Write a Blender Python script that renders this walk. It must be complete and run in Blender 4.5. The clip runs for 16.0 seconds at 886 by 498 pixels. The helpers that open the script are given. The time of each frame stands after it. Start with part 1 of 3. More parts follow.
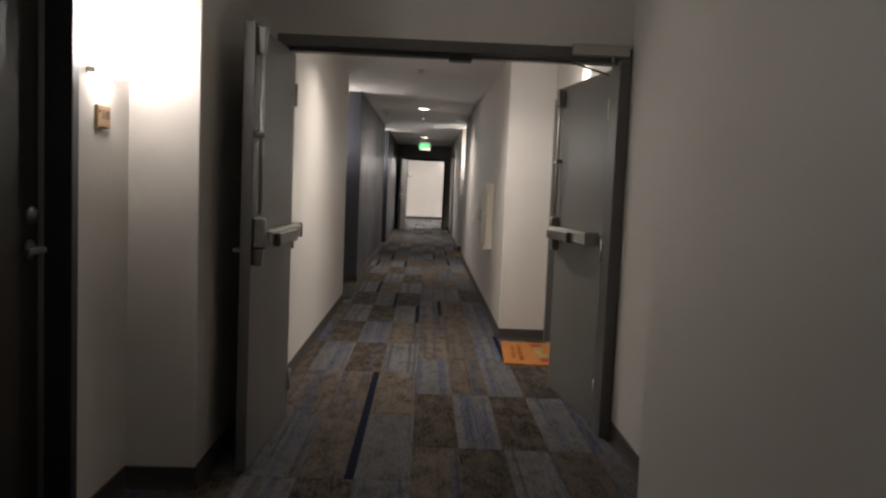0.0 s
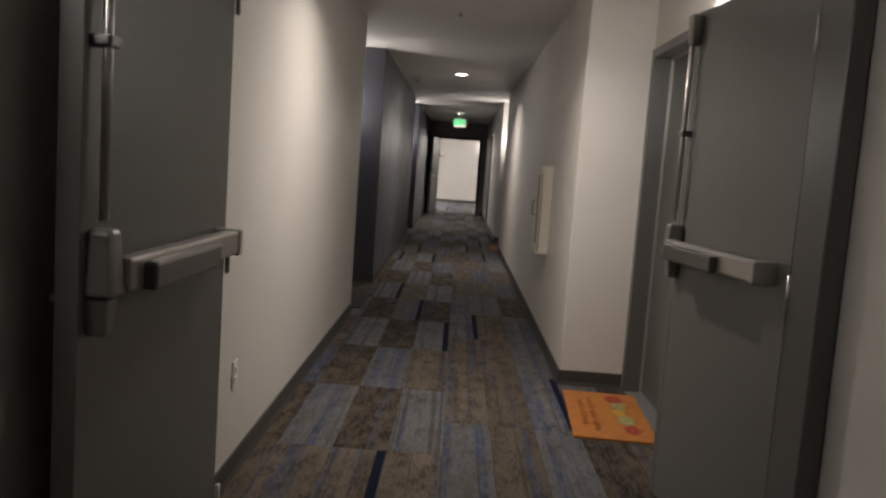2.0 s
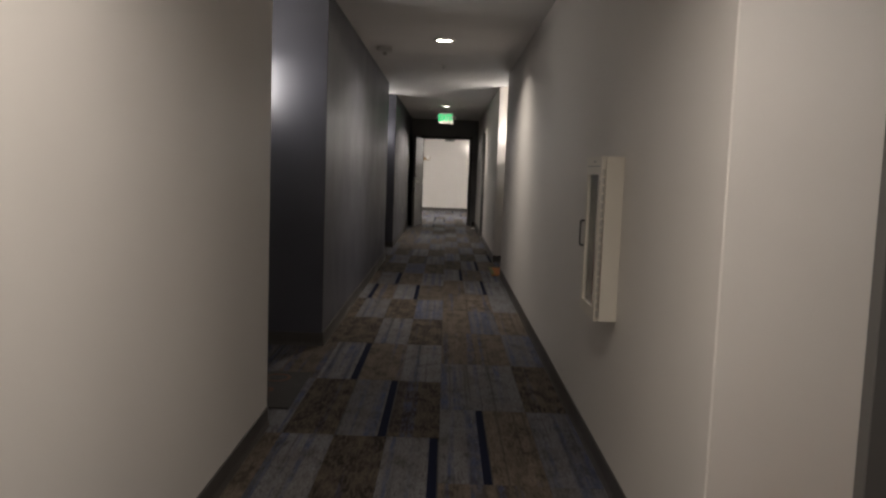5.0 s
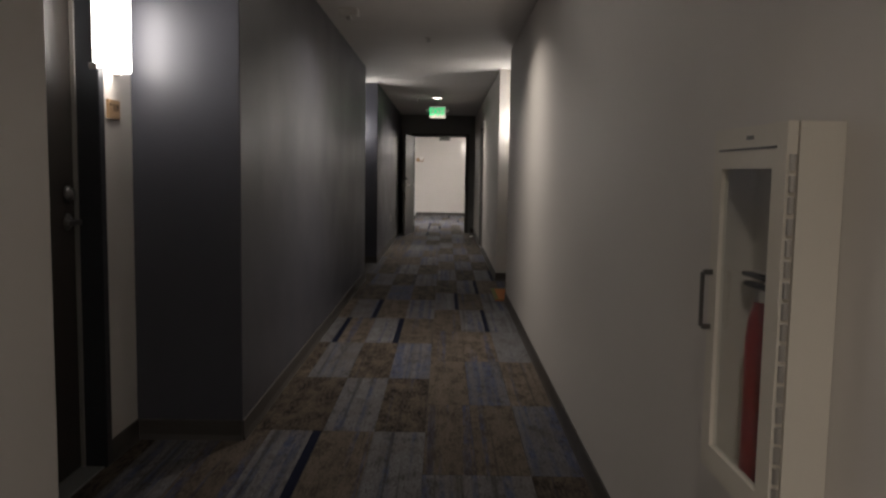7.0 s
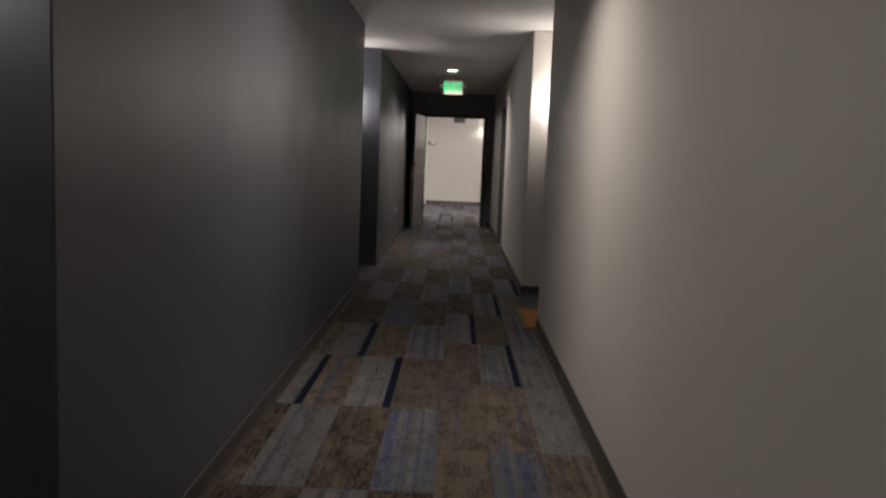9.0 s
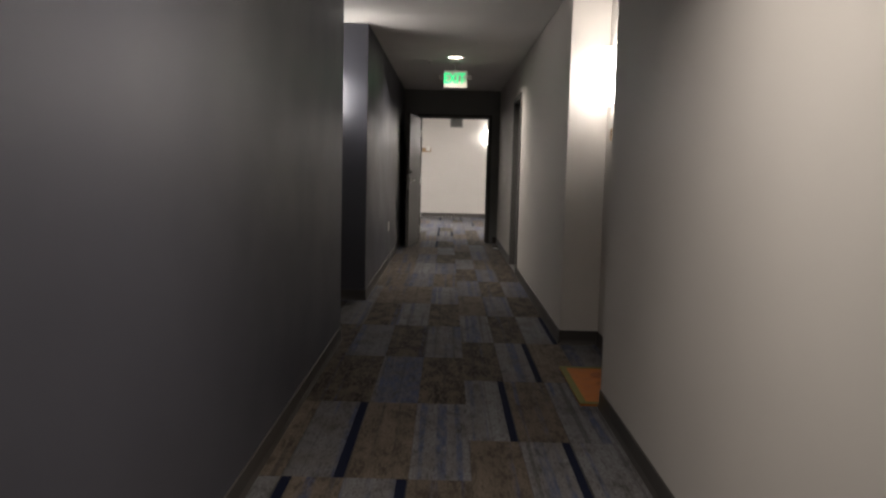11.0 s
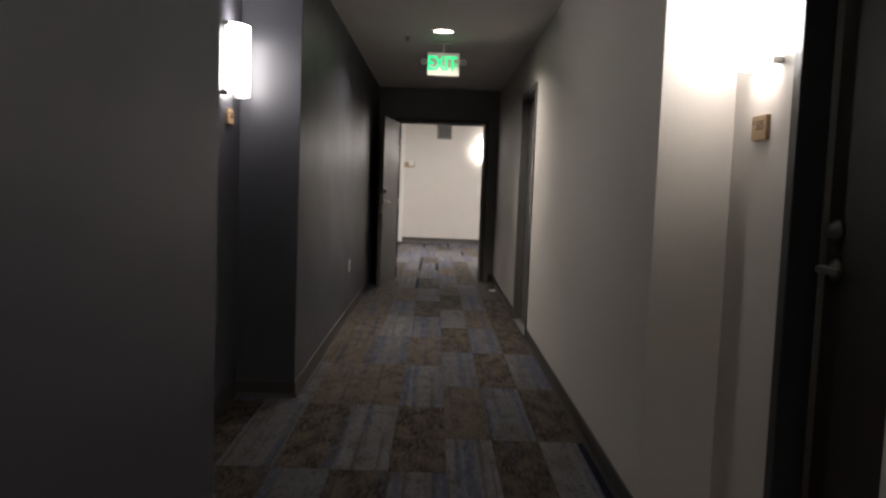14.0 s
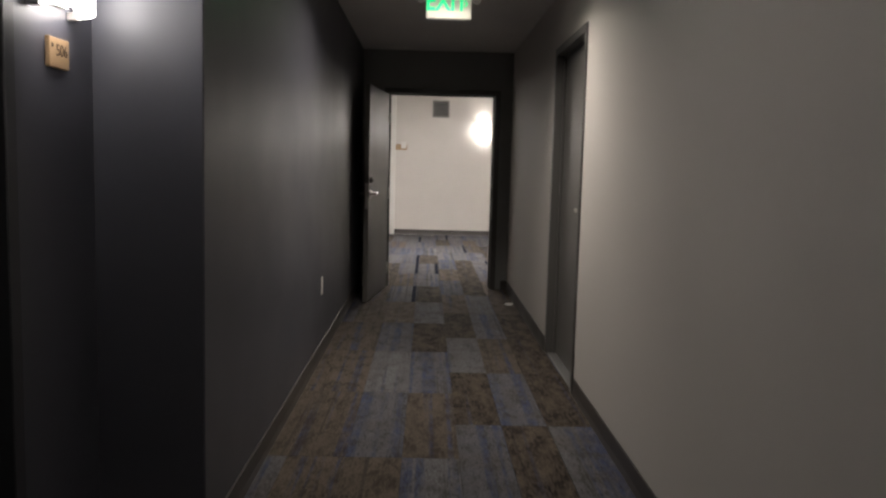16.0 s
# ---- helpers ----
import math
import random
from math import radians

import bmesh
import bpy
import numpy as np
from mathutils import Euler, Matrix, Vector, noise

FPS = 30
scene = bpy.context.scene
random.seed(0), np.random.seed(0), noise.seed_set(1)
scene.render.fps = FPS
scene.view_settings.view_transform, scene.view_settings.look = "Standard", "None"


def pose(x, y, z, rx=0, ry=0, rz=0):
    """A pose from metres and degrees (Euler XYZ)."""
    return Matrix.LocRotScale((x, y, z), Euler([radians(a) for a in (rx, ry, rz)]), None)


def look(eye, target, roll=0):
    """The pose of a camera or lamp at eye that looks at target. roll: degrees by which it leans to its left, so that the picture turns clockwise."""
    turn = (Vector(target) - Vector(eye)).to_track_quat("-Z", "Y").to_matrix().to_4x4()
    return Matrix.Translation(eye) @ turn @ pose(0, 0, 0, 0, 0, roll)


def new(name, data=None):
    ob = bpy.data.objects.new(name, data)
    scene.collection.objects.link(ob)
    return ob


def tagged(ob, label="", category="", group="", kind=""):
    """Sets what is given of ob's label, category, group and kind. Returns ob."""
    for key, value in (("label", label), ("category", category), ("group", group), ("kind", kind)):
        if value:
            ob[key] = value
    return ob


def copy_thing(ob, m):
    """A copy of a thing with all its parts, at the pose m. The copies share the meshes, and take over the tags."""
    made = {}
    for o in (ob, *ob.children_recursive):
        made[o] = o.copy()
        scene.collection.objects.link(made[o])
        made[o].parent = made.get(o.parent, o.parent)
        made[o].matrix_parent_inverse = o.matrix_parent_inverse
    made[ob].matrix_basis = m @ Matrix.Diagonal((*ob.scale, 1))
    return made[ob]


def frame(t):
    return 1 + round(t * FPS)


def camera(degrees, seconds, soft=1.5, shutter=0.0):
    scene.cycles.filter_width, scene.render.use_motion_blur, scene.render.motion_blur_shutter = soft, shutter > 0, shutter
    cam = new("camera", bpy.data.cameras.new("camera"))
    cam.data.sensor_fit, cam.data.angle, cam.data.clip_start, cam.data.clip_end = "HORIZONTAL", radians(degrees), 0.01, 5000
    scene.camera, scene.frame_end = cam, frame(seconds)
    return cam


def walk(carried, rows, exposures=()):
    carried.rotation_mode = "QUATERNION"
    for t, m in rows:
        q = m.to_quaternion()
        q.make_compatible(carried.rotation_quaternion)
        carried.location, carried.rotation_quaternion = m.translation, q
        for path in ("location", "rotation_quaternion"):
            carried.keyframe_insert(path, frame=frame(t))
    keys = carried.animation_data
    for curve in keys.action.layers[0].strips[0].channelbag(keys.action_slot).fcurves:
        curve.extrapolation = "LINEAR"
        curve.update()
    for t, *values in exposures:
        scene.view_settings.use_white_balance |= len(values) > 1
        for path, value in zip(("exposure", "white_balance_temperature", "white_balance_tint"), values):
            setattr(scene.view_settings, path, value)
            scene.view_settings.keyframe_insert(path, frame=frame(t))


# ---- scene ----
cam = camera(57.9, 16.0, soft=2.4)
PATH = [
    (0, (0.009, 0.532, 1.342), (0.056, 2.525, 1.184), 2.4),
    (0.5, (-0.021, 1.061, 1.335), (-0.044, 3.049, 1.112), 4.9),
    (1, (-0.055, 1.569, 1.331), (0.047, 3.56, 1.176), 2.7),
    (1.5, (-0.012, 2.049, 1.323), (0.06, 4.038, 1.125), 2.3),
    (2, (-0.032, 2.547, 1.34), (-0.056, 4.535, 1.131), 4.1),
    (2.5, (-0.052, 3.023, 1.341), (0.018, 5.014, 1.162), 0.9),
    (3, (-0.012, 3.54, 1.354), (-0.053, 5.53, 1.165), 4.6),
    (3.5, (-0.049, 3.997, 1.33), (-0.105, 5.989, 1.157), 2.8),
    (4, (-0.041, 4.455, 1.341), (0.007, 6.442, 1.122), -0.0),
    (4.2, (-0.035, 4.66, 1.335), (-0.005, 6.652, 1.155), 0.9),
    (6.3, (0.016, 6.724, 1.278), (0.007, 8.711, 1.055), 2.5),
    (6.5, (0.029, 6.925, 1.278), (0.083, 8.914, 1.076), 1.2),
    (7, (0.067, 7.446, 1.294), (0.065, 9.437, 1.105), 0.9),
    (7.5, (0.073, 7.915, 1.297), (0.033, 9.9, 1.058), 0.9),
    (8, (0.026, 8.363, 1.296), (0.101, 10.35, 1.076), -0.5),
    (8.5, (0.022, 8.86, 1.311), (0.01, 10.849, 1.102), 2.9),
    (8.7, (0.037, 9.064, 1.314), (0.013, 11.052, 1.098), 2.6),
    (10.8, (-0.137, 11.169, 1.257), (-0.108, 13.153, 1.009), 0.1),
    (11, (-0.136, 11.352, 1.254), (-0.144, 13.341, 1.051), 1.4),
    (11.5, (-0.102, 11.791, 1.271), (-0.177, 13.771, 1.003), 3.1),
    (12, (-0.112, 12.221, 1.298), (-0.072, 14.21, 1.098), -0.5),
    (12.5, (-0.095, 12.675, 1.275), (-0.065, 14.667, 1.095), 2.0),
    (13, (-0.056, 13.167, 1.259), (-0.05, 15.154, 1.032), 1.9),
    (13.5, (-0.106, 13.636, 1.267), (-0.048, 15.624, 1.052), -0.5),
    (14, (-0.103, 14.128, 1.273), (-0.079, 16.121, 1.113), 2.2),
    (14.5, (-0.143, 14.635, 1.29), (-0.111, 16.627, 1.117), 1.8),
    (15, (-0.217, 15.204, 1.305), (-0.168, 17.193, 1.107), -0.4),
    (15.5, (-0.168, 15.685, 1.305), (-0.177, 17.673, 1.09), 3.3),
    (16, (-0.182, 16.173, 1.304), (-0.139, 18.162, 1.102), 1.5),
]
walk(cam, [(t, look(eye, target, roll)) for t, eye, target, roll in PATH],
     exposures=[(0.0, 0.3), (2.5, 0.06), (4.2, 0.0), (6.3, -0.28), (8.7, -0.25), (10.8, 0.0), (12.5, -0.12), (14.0, 0.02), (16.0, -0.04)])

# ---------------------------------------------------------------- light
world = bpy.data.worlds.new("world")
world.use_nodes = True
world.node_tree.nodes["Background"].inputs[0].default_value = (0.0, 0.0, 0.0, 1)
scene.world = world
SCONCE, SPOT, LOBBY_FILL = 12.0, 30.0, 72.0
FRONT_W, SIDE_W, UP_W, DOWN_W = 0.4, 0.50, 1.5, 21.5   # lamps inside each sconce and downlight, watts
WARM = (1.0, 0.945, 0.90, 1)


# ---------------------------------------------------------------- materials
def base(name):
    m = bpy.data.materials.new(name)
    m.use_nodes = True
    return m, m.node_tree, m.node_tree.nodes["Principled BSDF"]


def rgba(c):
    return (*c, 1)


def mixed(nt, fac, a, b):
    n = nt.nodes.new("ShaderNodeMix")
    n.data_type = "RGBA"
    for key, v in ((0, fac), (6, a), (7, b)):
        if hasattr(v, "node"):
            nt.links.new(v, n.inputs[key])
        else:
            n.inputs[key].default_value = v
    return n.outputs[2]


def noisy(nt, scale, detail=3, stretch=(1, 1, 1), offset=None):
    tc = nt.nodes.new("ShaderNodeTexCoord")
    mp = nt.nodes.new("ShaderNodeMapping")
    mp.inputs["Scale"].default_value = stretch
    nt.links.new(tc.outputs["Object"], mp.inputs[0])
    if offset is not None:
        nt.links.new(offset, mp.inputs["Location"])
    n = nt.nodes.new("ShaderNodeTexNoise")
    n.inputs["Scale"].default_value, n.inputs["Detail"].default_value = scale, detail
    nt.links.new(mp.outputs[0], n.inputs[0])
    return n.outputs["Fac"]


def ramp(nt, value, lo, hi):
    r = nt.nodes.new("ShaderNodeMapRange")
    r.inputs[1].default_value, r.inputs[2].default_value = lo, hi
    nt.links.new(value, r.inputs[0])
    return r.outputs[0]


def surface(name, color, rough=0.5, spread=0.12, grain=300.0, bump=0.05, metal=0.0, stretch=(1, 1, 1), patch=2.0):
    """A painted or plain surface: large patches, fine grain, relief and a roughness that varies."""
    m, nt, p = base(name)
    dark = tuple(v * (1 - spread) for v in color)
    light = tuple(min(1, v * (1 + spread * 0.5)) for v in color)
    large = ramp(nt, noisy(nt, patch, 4, stretch), 0.3, 0.7)
    fine = noisy(nt, grain, 2, stretch)
    col = mixed(nt, large, rgba(dark), rgba(light))
    speck = mixed(nt, ramp(nt, fine, 0.2, 0.8), rgba(tuple(v * 0.94 for v in color)), rgba(light))
    nt.links.new(mixed(nt, 0.35, col, speck), p.inputs["Base Color"])
    rr = nt.nodes.new("ShaderNodeMapRange")
    rr.inputs[3].default_value, rr.inputs[4].default_value = rough * 0.88, min(1, rough * 1.1)
    nt.links.new(large, rr.inputs[0])
    nt.links.new(rr.outputs[0], p.inputs["Roughness"])
    p.inputs["Metallic"].default_value = metal
    if bump:
        b = nt.nodes.new("ShaderNodeBump")
        b.inputs["Strength"].default_value, b.inputs["Distance"].default_value = bump, 0.002
        nt.links.new(fine, b.inputs["Height"])
        nt.links.new(b.outputs[0], p.inputs["Normal"])
    return m


def glowing(name, color, strength):
    m, nt, p = base(name)
    p.inputs["Base Color"].default_value = rgba(tuple(min(1, v) for v in color[:3]))
    p.inputs["Emission Color"].default_value = rgba(color[:3])
    p.inputs["Emission Strength"].default_value = strength
    p.inputs["Roughness"].default_value = 0.35
    return m


def carpet_material(name, ground, worn, wear, blue, per_object=True):
    """Loop-pile plank: a ground colour, worn-through blotches (0 to 1) and long blue streaks (0 to 1)."""
    m, nt, p = base(name)
    L, N = nt.links, nt.nodes
    if per_object:
        rnd = N.new("ShaderNodeObjectInfo").outputs["Random"]
    else:
        rnd = N.new("ShaderNodeNewGeometry").outputs["Random Per Island"]

    def calc(op, v, k):
        n = N.new("ShaderNodeMath")
        n.operation = op
        for slot, value in ((0, v), (1, k)):
            if hasattr(value, "node"):
                L.new(value, n.inputs[slot])
            else:
                n.inputs[slot].default_value = value
        return n.outputs[0]

    shift = N.new("ShaderNodeCombineXYZ")
    L.new(calc("MULTIPLY", rnd, 37.0), shift.inputs[0])
    L.new(calc("MULTIPLY", rnd, 91.0), shift.inputs[1])
    off = shift.outputs[0]
    # each plank a little lighter or darker
    tone = calc("FRACT", calc("MULTIPLY", rnd, 17.7), 0.0)
    col = mixed(nt, tone, rgba(tuple(v * 0.80 for v in ground)), rgba(tuple(v * 1.12 for v in ground)))
    # soft lengthwise bands
    band = ramp(nt, noisy(nt, 4.5, 3, (3.2, 0.10, 1), off), 0.38, 0.62)
    col = mixed(nt, calc("MULTIPLY", band, 0.45), col, rgba(tuple(v * 0.62 for v in ground)))
    # blue streaks along the plank
    streak = ramp(nt, noisy(nt, 5.0, 4, (3.0, 0.05, 1), off), 0.60 - 0.14 * blue, 0.66 - 0.12 * blue)
    broken = ramp(nt, noisy(nt, 26, 4, (1.5, 0.35, 1), off), 0.25, 0.62)
    col = mixed(nt, calc("MULTIPLY", calc("MULTIPLY", streak, broken), 0.9), col, (0.046, 0.060, 0.124, 1))
    # dark lines between the streaks
    line = ramp(nt, noisy(nt, 9.0, 3, (3.4, 0.03, 2), off), 0.60, 0.66)
    col = mixed(nt, calc("MULTIPLY", line, 0.55), col, (0.030, 0.028, 0.030, 1))
    # brown traffic stains that run across the joints
    where = N.new("ShaderNodeNewGeometry").outputs["Position"]
    stain = N.new("ShaderNodeTexNoise")
    stain.inputs["Scale"].default_value, stain.inputs["Detail"].default_value = 4.2, 6
    L.new(where, stain.inputs[0])
    col = mixed(nt, calc("MULTIPLY", ramp(nt, stain.outputs["Fac"], 0.45, 0.68), 0.40), col, (0.090, 0.073, 0.057, 1))
    # large worn blotches, broken up by short ribs along the pile
    blot = ramp(nt, noisy(nt, 7.0, 7, (1.5, 0.8, 1), off), 0.60 - 0.22 * wear, 0.70 - 0.12 * wear)
    ribs = ramp(nt, noisy(nt, 42, 5, (1.8, 0.38, 1), off), 0.40, 0.58)
    rough_wear = calc("MULTIPLY", calc("MULTIPLY", blot, calc("ADD", calc("MULTIPLY", ribs, 0.8), 0.2)), 0.30 + 0.65 * wear)
    col = mixed(nt, rough_wear, col, rgba(worn))
    # scattered dark flecks everywhere
    fleck = ramp(nt, noisy(nt, 60, 4, (1.6, 0.3, 1), off), 0.55, 0.66)
    col = mixed(nt, calc("MULTIPLY", fleck, 0.5), col, rgba(worn))
    # fine pile
    pile = ramp(nt, noisy(nt, 110, 3, (1.3, 0.4, 1), off), 0.35, 0.65)
    dark = mixed(nt, 0.38, col, (0.018, 0.015, 0.013, 1))
    col = mixed(nt, pile, dark, col)
    L.new(col, p.inputs["Base Color"])
    p.inputs["Roughness"].default_value = 0.95
    p.inputs["Specular IOR Level"].default_value = 0.15
    bp = N.new("ShaderNodeBump")
    bp.inputs["Strength"].default_value, bp.inputs["Distance"].default_value = 0.5, 0.003
    L.new(noisy(nt, 220, 2, (1, 1, 1), off), bp.inputs["Height"])
    L.new(bp.outputs[0], p.inputs["Normal"])
    return m


M_WHITE = surface("warm_white_paint", (0.64, 0.605, 0.565), 0.5, 0.05, 420, 0.25)
M_CEIL = surface("ceiling_paint", (0.80, 0.775, 0.745), 0.7, 0.06, 260, 0.2)
M_NAVY = surface("charcoal_navy_paint", (0.068, 0.0685, 0.084), 0.40, 0.08, 420, 0.25)
M_END = surface("end_wall_grey", (0.28, 0.285, 0.275), 0.5, 0.08, 420, 0.2)
M_BASE = surface("rubber_base", (0.062, 0.055, 0.050), 0.45, 0.2, 90, 0.1)
M_FRAME = surface("door_frame_enamel", (0.105, 0.101, 0.097), 0.35, 0.08, 200, 0.06)
M_LEAF = surface("grey_door_enamel", (0.155, 0.150, 0.140), 0.38, 0.08, 160, 0.08, stretch=(1, 1, 0.3))
M_TAUPE = surface("taupe_door_enamel", (0.096, 0.093, 0.087), 0.4, 0.1, 160, 0.08, stretch=(1, 1, 0.3))
M_ESPRESSO = surface("espresso_wood", (0.034, 0.028, 0.024), 0.42, 0.4, 30, 0.15, stretch=(6, 6, 0.5))
M_DARKFR = surface("black_frame_enamel", (0.030, 0.032, 0.036), 0.4, 0.15, 200, 0.05)
M_STEEL = surface("brushed_steel", (0.62, 0.60, 0.57), 0.34, 0.1, 260, 0.04, 1.0, (1, 1, 8))
M_ALU = surface("painted_aluminium", (0.46, 0.44, 0.41), 0.36, 0.1, 240, 0.04, 0.6)
M_CASE = surface("grey_cast_case", (0.27, 0.26, 0.245), 0.38, 0.1, 240, 0.04, 0.5)
M_GUN = surface("dark_nickel", (0.20, 0.195, 0.19), 0.3, 0.1, 200, 0.03, 0.9)
M_BLACK = surface("black_plastic", (0.02, 0.02, 0.02), 0.45, 0.2, 200, 0.03)
M_PLASTIC = surface("white_plastic", (0.72, 0.70, 0.66), 0.4, 0.05, 200, 0.02)
M_CABINET = surface("cream_steel", (0.66, 0.62, 0.54), 0.4, 0.05, 200, 0.03)
M_RED = surface("red_enamel", (0.26, 0.014, 0.012), 0.3, 0.1, 200, 0.02)
M_BIRCH = surface("bamboo_ply", (0.38, 0.25, 0.135), 0.5, 0.25, 40, 0.1, stretch=(1, 0.2, 5))
M_BURN = surface("engraved_dark", (0.06, 0.035, 0.02), 0.7, 0.2, 200, 0.1)
M_ORANGE = surface("orange_coir", (0.38, 0.135, 0.024), 0.95, 0.3, 500, 0.8, patch=14)
M_RUST = surface("rust_coir", (0.36, 0.115, 0.02), 0.95, 0.3, 500, 0.8, patch=14)
M_OLIVE = surface("olive_coir", (0.13, 0.12, 0.03), 0.95, 0.3, 500, 0.6)
M_DKMAT = surface("black_coir", (0.022, 0.020, 0.018), 0.95, 0.3, 500, 0.8)
M_INK = {
    "red": surface("red_print", (0.32, 0.045, 0.02), 0.95, 0.3, 500, 0.3),
    "green": surface("green_print", (0.20, 0.215, 0.10), 0.95, 0.3, 500, 0.3),
    "yellow": surface("yellow_print", (0.46, 0.25, 0.03), 0.95, 0.3, 500, 0.3),
    "ember": surface("ember_print", (0.085, 0.030, 0.014), 0.95, 0.3, 500, 0.3),
    "brown": surface("brown_print", (0.26, 0.085, 0.02), 0.95, 0.3, 500, 0.3),
    "maroon": surface("maroon_print", (0.16, 0.03, 0.02), 0.95, 0.3, 500, 0.3),
}
M_THRESH = surface("grey_vinyl_threshold", (0.125, 0.125, 0.123), 0.5, 0.15, 80, 0.1)
M_SLAB = surface("carpet_backing", (0.03, 0.028, 0.028), 0.95, 0.2, 300, 0.2)
M_SHADE = glowing("lit_opal_glass", WARM, SCONCE)
M_LENS = glowing("lit_lens", (1.0, 0.91, 0.82), SPOT)
M_GREEN = glowing("lit_green_letters", (0.0, 0.80, 0.24), 1.35)
M_SIGN = glowing("edge_lit_sign_plastic", (0.78, 0.76, 0.66), 0.14)
# glow of the unseen panel added to light the lobby
M_PANEL = glowing("lobby_fill_glow", WARM, LOBBY_FILL)
M_CARPET = {
    "d": carpet_material("carpet_worn_brown", (0.104, 0.082, 0.062), (0.012, 0.009, 0.007), 1.0, 0.05),
    "t": carpet_material("carpet_taupe", (0.136, 0.111, 0.088), (0.036, 0.027, 0.020), 0.75, 0.3),
    "g": carpet_material("carpet_grey", (0.150, 0.149, 0.156), (0.036, 0.030, 0.027), 0.45, 0.6),
    "b": carpet_material("carpet_blue_grey", (0.128, 0.129, 0.142), (0.032, 0.028, 0.028), 0.5, 0.9),
}
M_BAND = surface("carpet_navy_band", (0.008, 0.010, 0.022), 0.95, 0.35, 150, 0.4, stretch=(6, 0.4, 1), patch=6)
M_BAND.node_tree.nodes["Principled BSDF"].inputs["Specular IOR Level"].default_value = 0.05
M_CARPET_BACK = carpet_material("carpet_planks_behind", (0.150, 0.134, 0.120), (0.035, 0.028, 0.022), 0.7, 0.6, False)
M_VENT = surface("vent_grey", (0.25, 0.24, 0.22), 0.5, 0.1, 200, 0.03)

M_GLASS, glass_tree, p_ = base("clear_glass")
p_.inputs["Transmission Weight"].default_value = 1.0
p_.inputs["Roughness"].default_value = 0.07
p_.inputs["Base Color"].default_value = (0.86, 0.87, 0.86, 1)
p_.inputs["IOR"].default_value = 1.45


# ---------------------------------------------------------------- mesh helpers
def box(bm, x0, x1, y0, y1, z0, z1, bevel=0.0, seg=1):
    r = bmesh.ops.create_cube(bm, size=1)
    vs = r["verts"]
    bmesh.ops.scale(bm, vec=(x1 - x0, y1 - y0, z1 - z0), verts=vs)
    bmesh.ops.translate(bm, vec=((x0 + x1) / 2, (y0 + y1) / 2, (z0 + z1) / 2), verts=vs)
    if bevel:
        edges = list({e for v in vs for e in v.link_edges})
        bmesh.ops.bevel(bm, geom=edges, offset=bevel, segments=seg, profile=0.5, affect="EDGES")
    return bm


def boxes(*items, bevel=0.0, seg=1):
    bm = bmesh.new()
    for it in items:
        box(bm, *it, bevel=bevel, seg=seg)
    return bm


def rod(bm, a, b, r0, r1=None, seg=16):
    a, b = Vector(a), Vector(b)
    m = Matrix.Translation((a + b) / 2) @ (b - a).to_track_quat("Z", "Y").to_matrix().to_4x4()
    bmesh.ops.create_cone(bm, cap_ends=True, segments=seg, radius1=r0, radius2=r0 if r1 is None else r1, depth=(b - a).length, matrix=m)
    return bm


def lathe(bm, profile, seg=24, caps=True):
    """Turns (radius, height) pairs round z."""
    rings = []
    for r, z in profile:
        rings.append([bm.verts.new((r * math.cos(2 * math.pi * k / seg), r * math.sin(2 * math.pi * k / seg), z)) for k in range(seg)])
    for a, b in zip(rings, rings[1:]):
        for k in range(seg):
            bm.faces.new((a[k], a[(k + 1) % seg], b[(k + 1) % seg], b[k]))
    if caps:
        bm.faces.new(rings[0][::-1])
        bm.faces.new(rings[-1])
    return bm


def finish(name, bm, material, smooth=False):
    bmesh.ops.recalc_face_normals(bm, faces=bm.faces)
    me = bpy.data.meshes.new(name)
    bm.to_mesh(me)
    bm.free()
    me.materials.append(material)
    if smooth:
        for p in me.polygons:
            p.use_smooth = len(p.vertices) == 4
    return me


def part(name, bm, material, parent, label="", smooth=False):
    ob = new(name, finish(name, bm, material, smooth))
    ob.parent = parent
    if label:
        tagged(ob, label)
    return ob


def thing(name, label, category, at=(0, 0, 0), turn=0, group="", kind=""):
    ob = tagged(new(name), label, category, group, kind)
    ob.matrix_basis = pose(*at, 0, 0, turn)
    return ob


def slab(name, bm, material, label, category):
    return tagged(new(name, finish(name, bm, material)), label, category, kind="structure")


def lettering(name, text, size, depth, m, material, parent, label="", bold=0.0):
    """Raised characters in the built-in font, centred on m."""
    cu = bpy.data.curves.new(name, "FONT")
    cu.body, cu.size, cu.extrude, cu.align_x, cu.align_y, cu.offset = text, size, depth, "CENTER", "CENTER", bold
    tmp = new("lettering_source", cu)
    me = bpy.data.meshes.new_from_object(tmp.evaluated_get(bpy.context.evaluated_depsgraph_get()))
    bpy.data.objects.remove(tmp)
    me.materials.clear()
    me.materials.append(material)
    ob = new(name, me)
    ob.parent = parent
    ob.matrix_basis = m
    if label:
        tagged(ob, label)
    return ob


# ---------------------------------------------------------------- plan
LX, RX, H = -0.88, 0.70, 2.52          # corridor faces and ceiling
BL, BR, BA = -1.22, 0.97, 1.105        # backs of the recesses
OUT_L, OUT_R = -1.64, 1.32
BB = -1.38                             # back of the deeper recess
BV = 0.004
LN, RN = -0.93, 1.065                 # faces of the walls just before the fire doors


def wall_y(name, x0, x1, y0, y1, hole, material, label):
    """A wall that runs along y with one opening (y0, y1, height) through it."""
    a, b, h = hole
    return slab(name, boxes((x0, x1, y0, a, 0, H), (x0, x1, b, y1, 0, H), (x0, x1, a, b, h, H)), material, label, "wall")


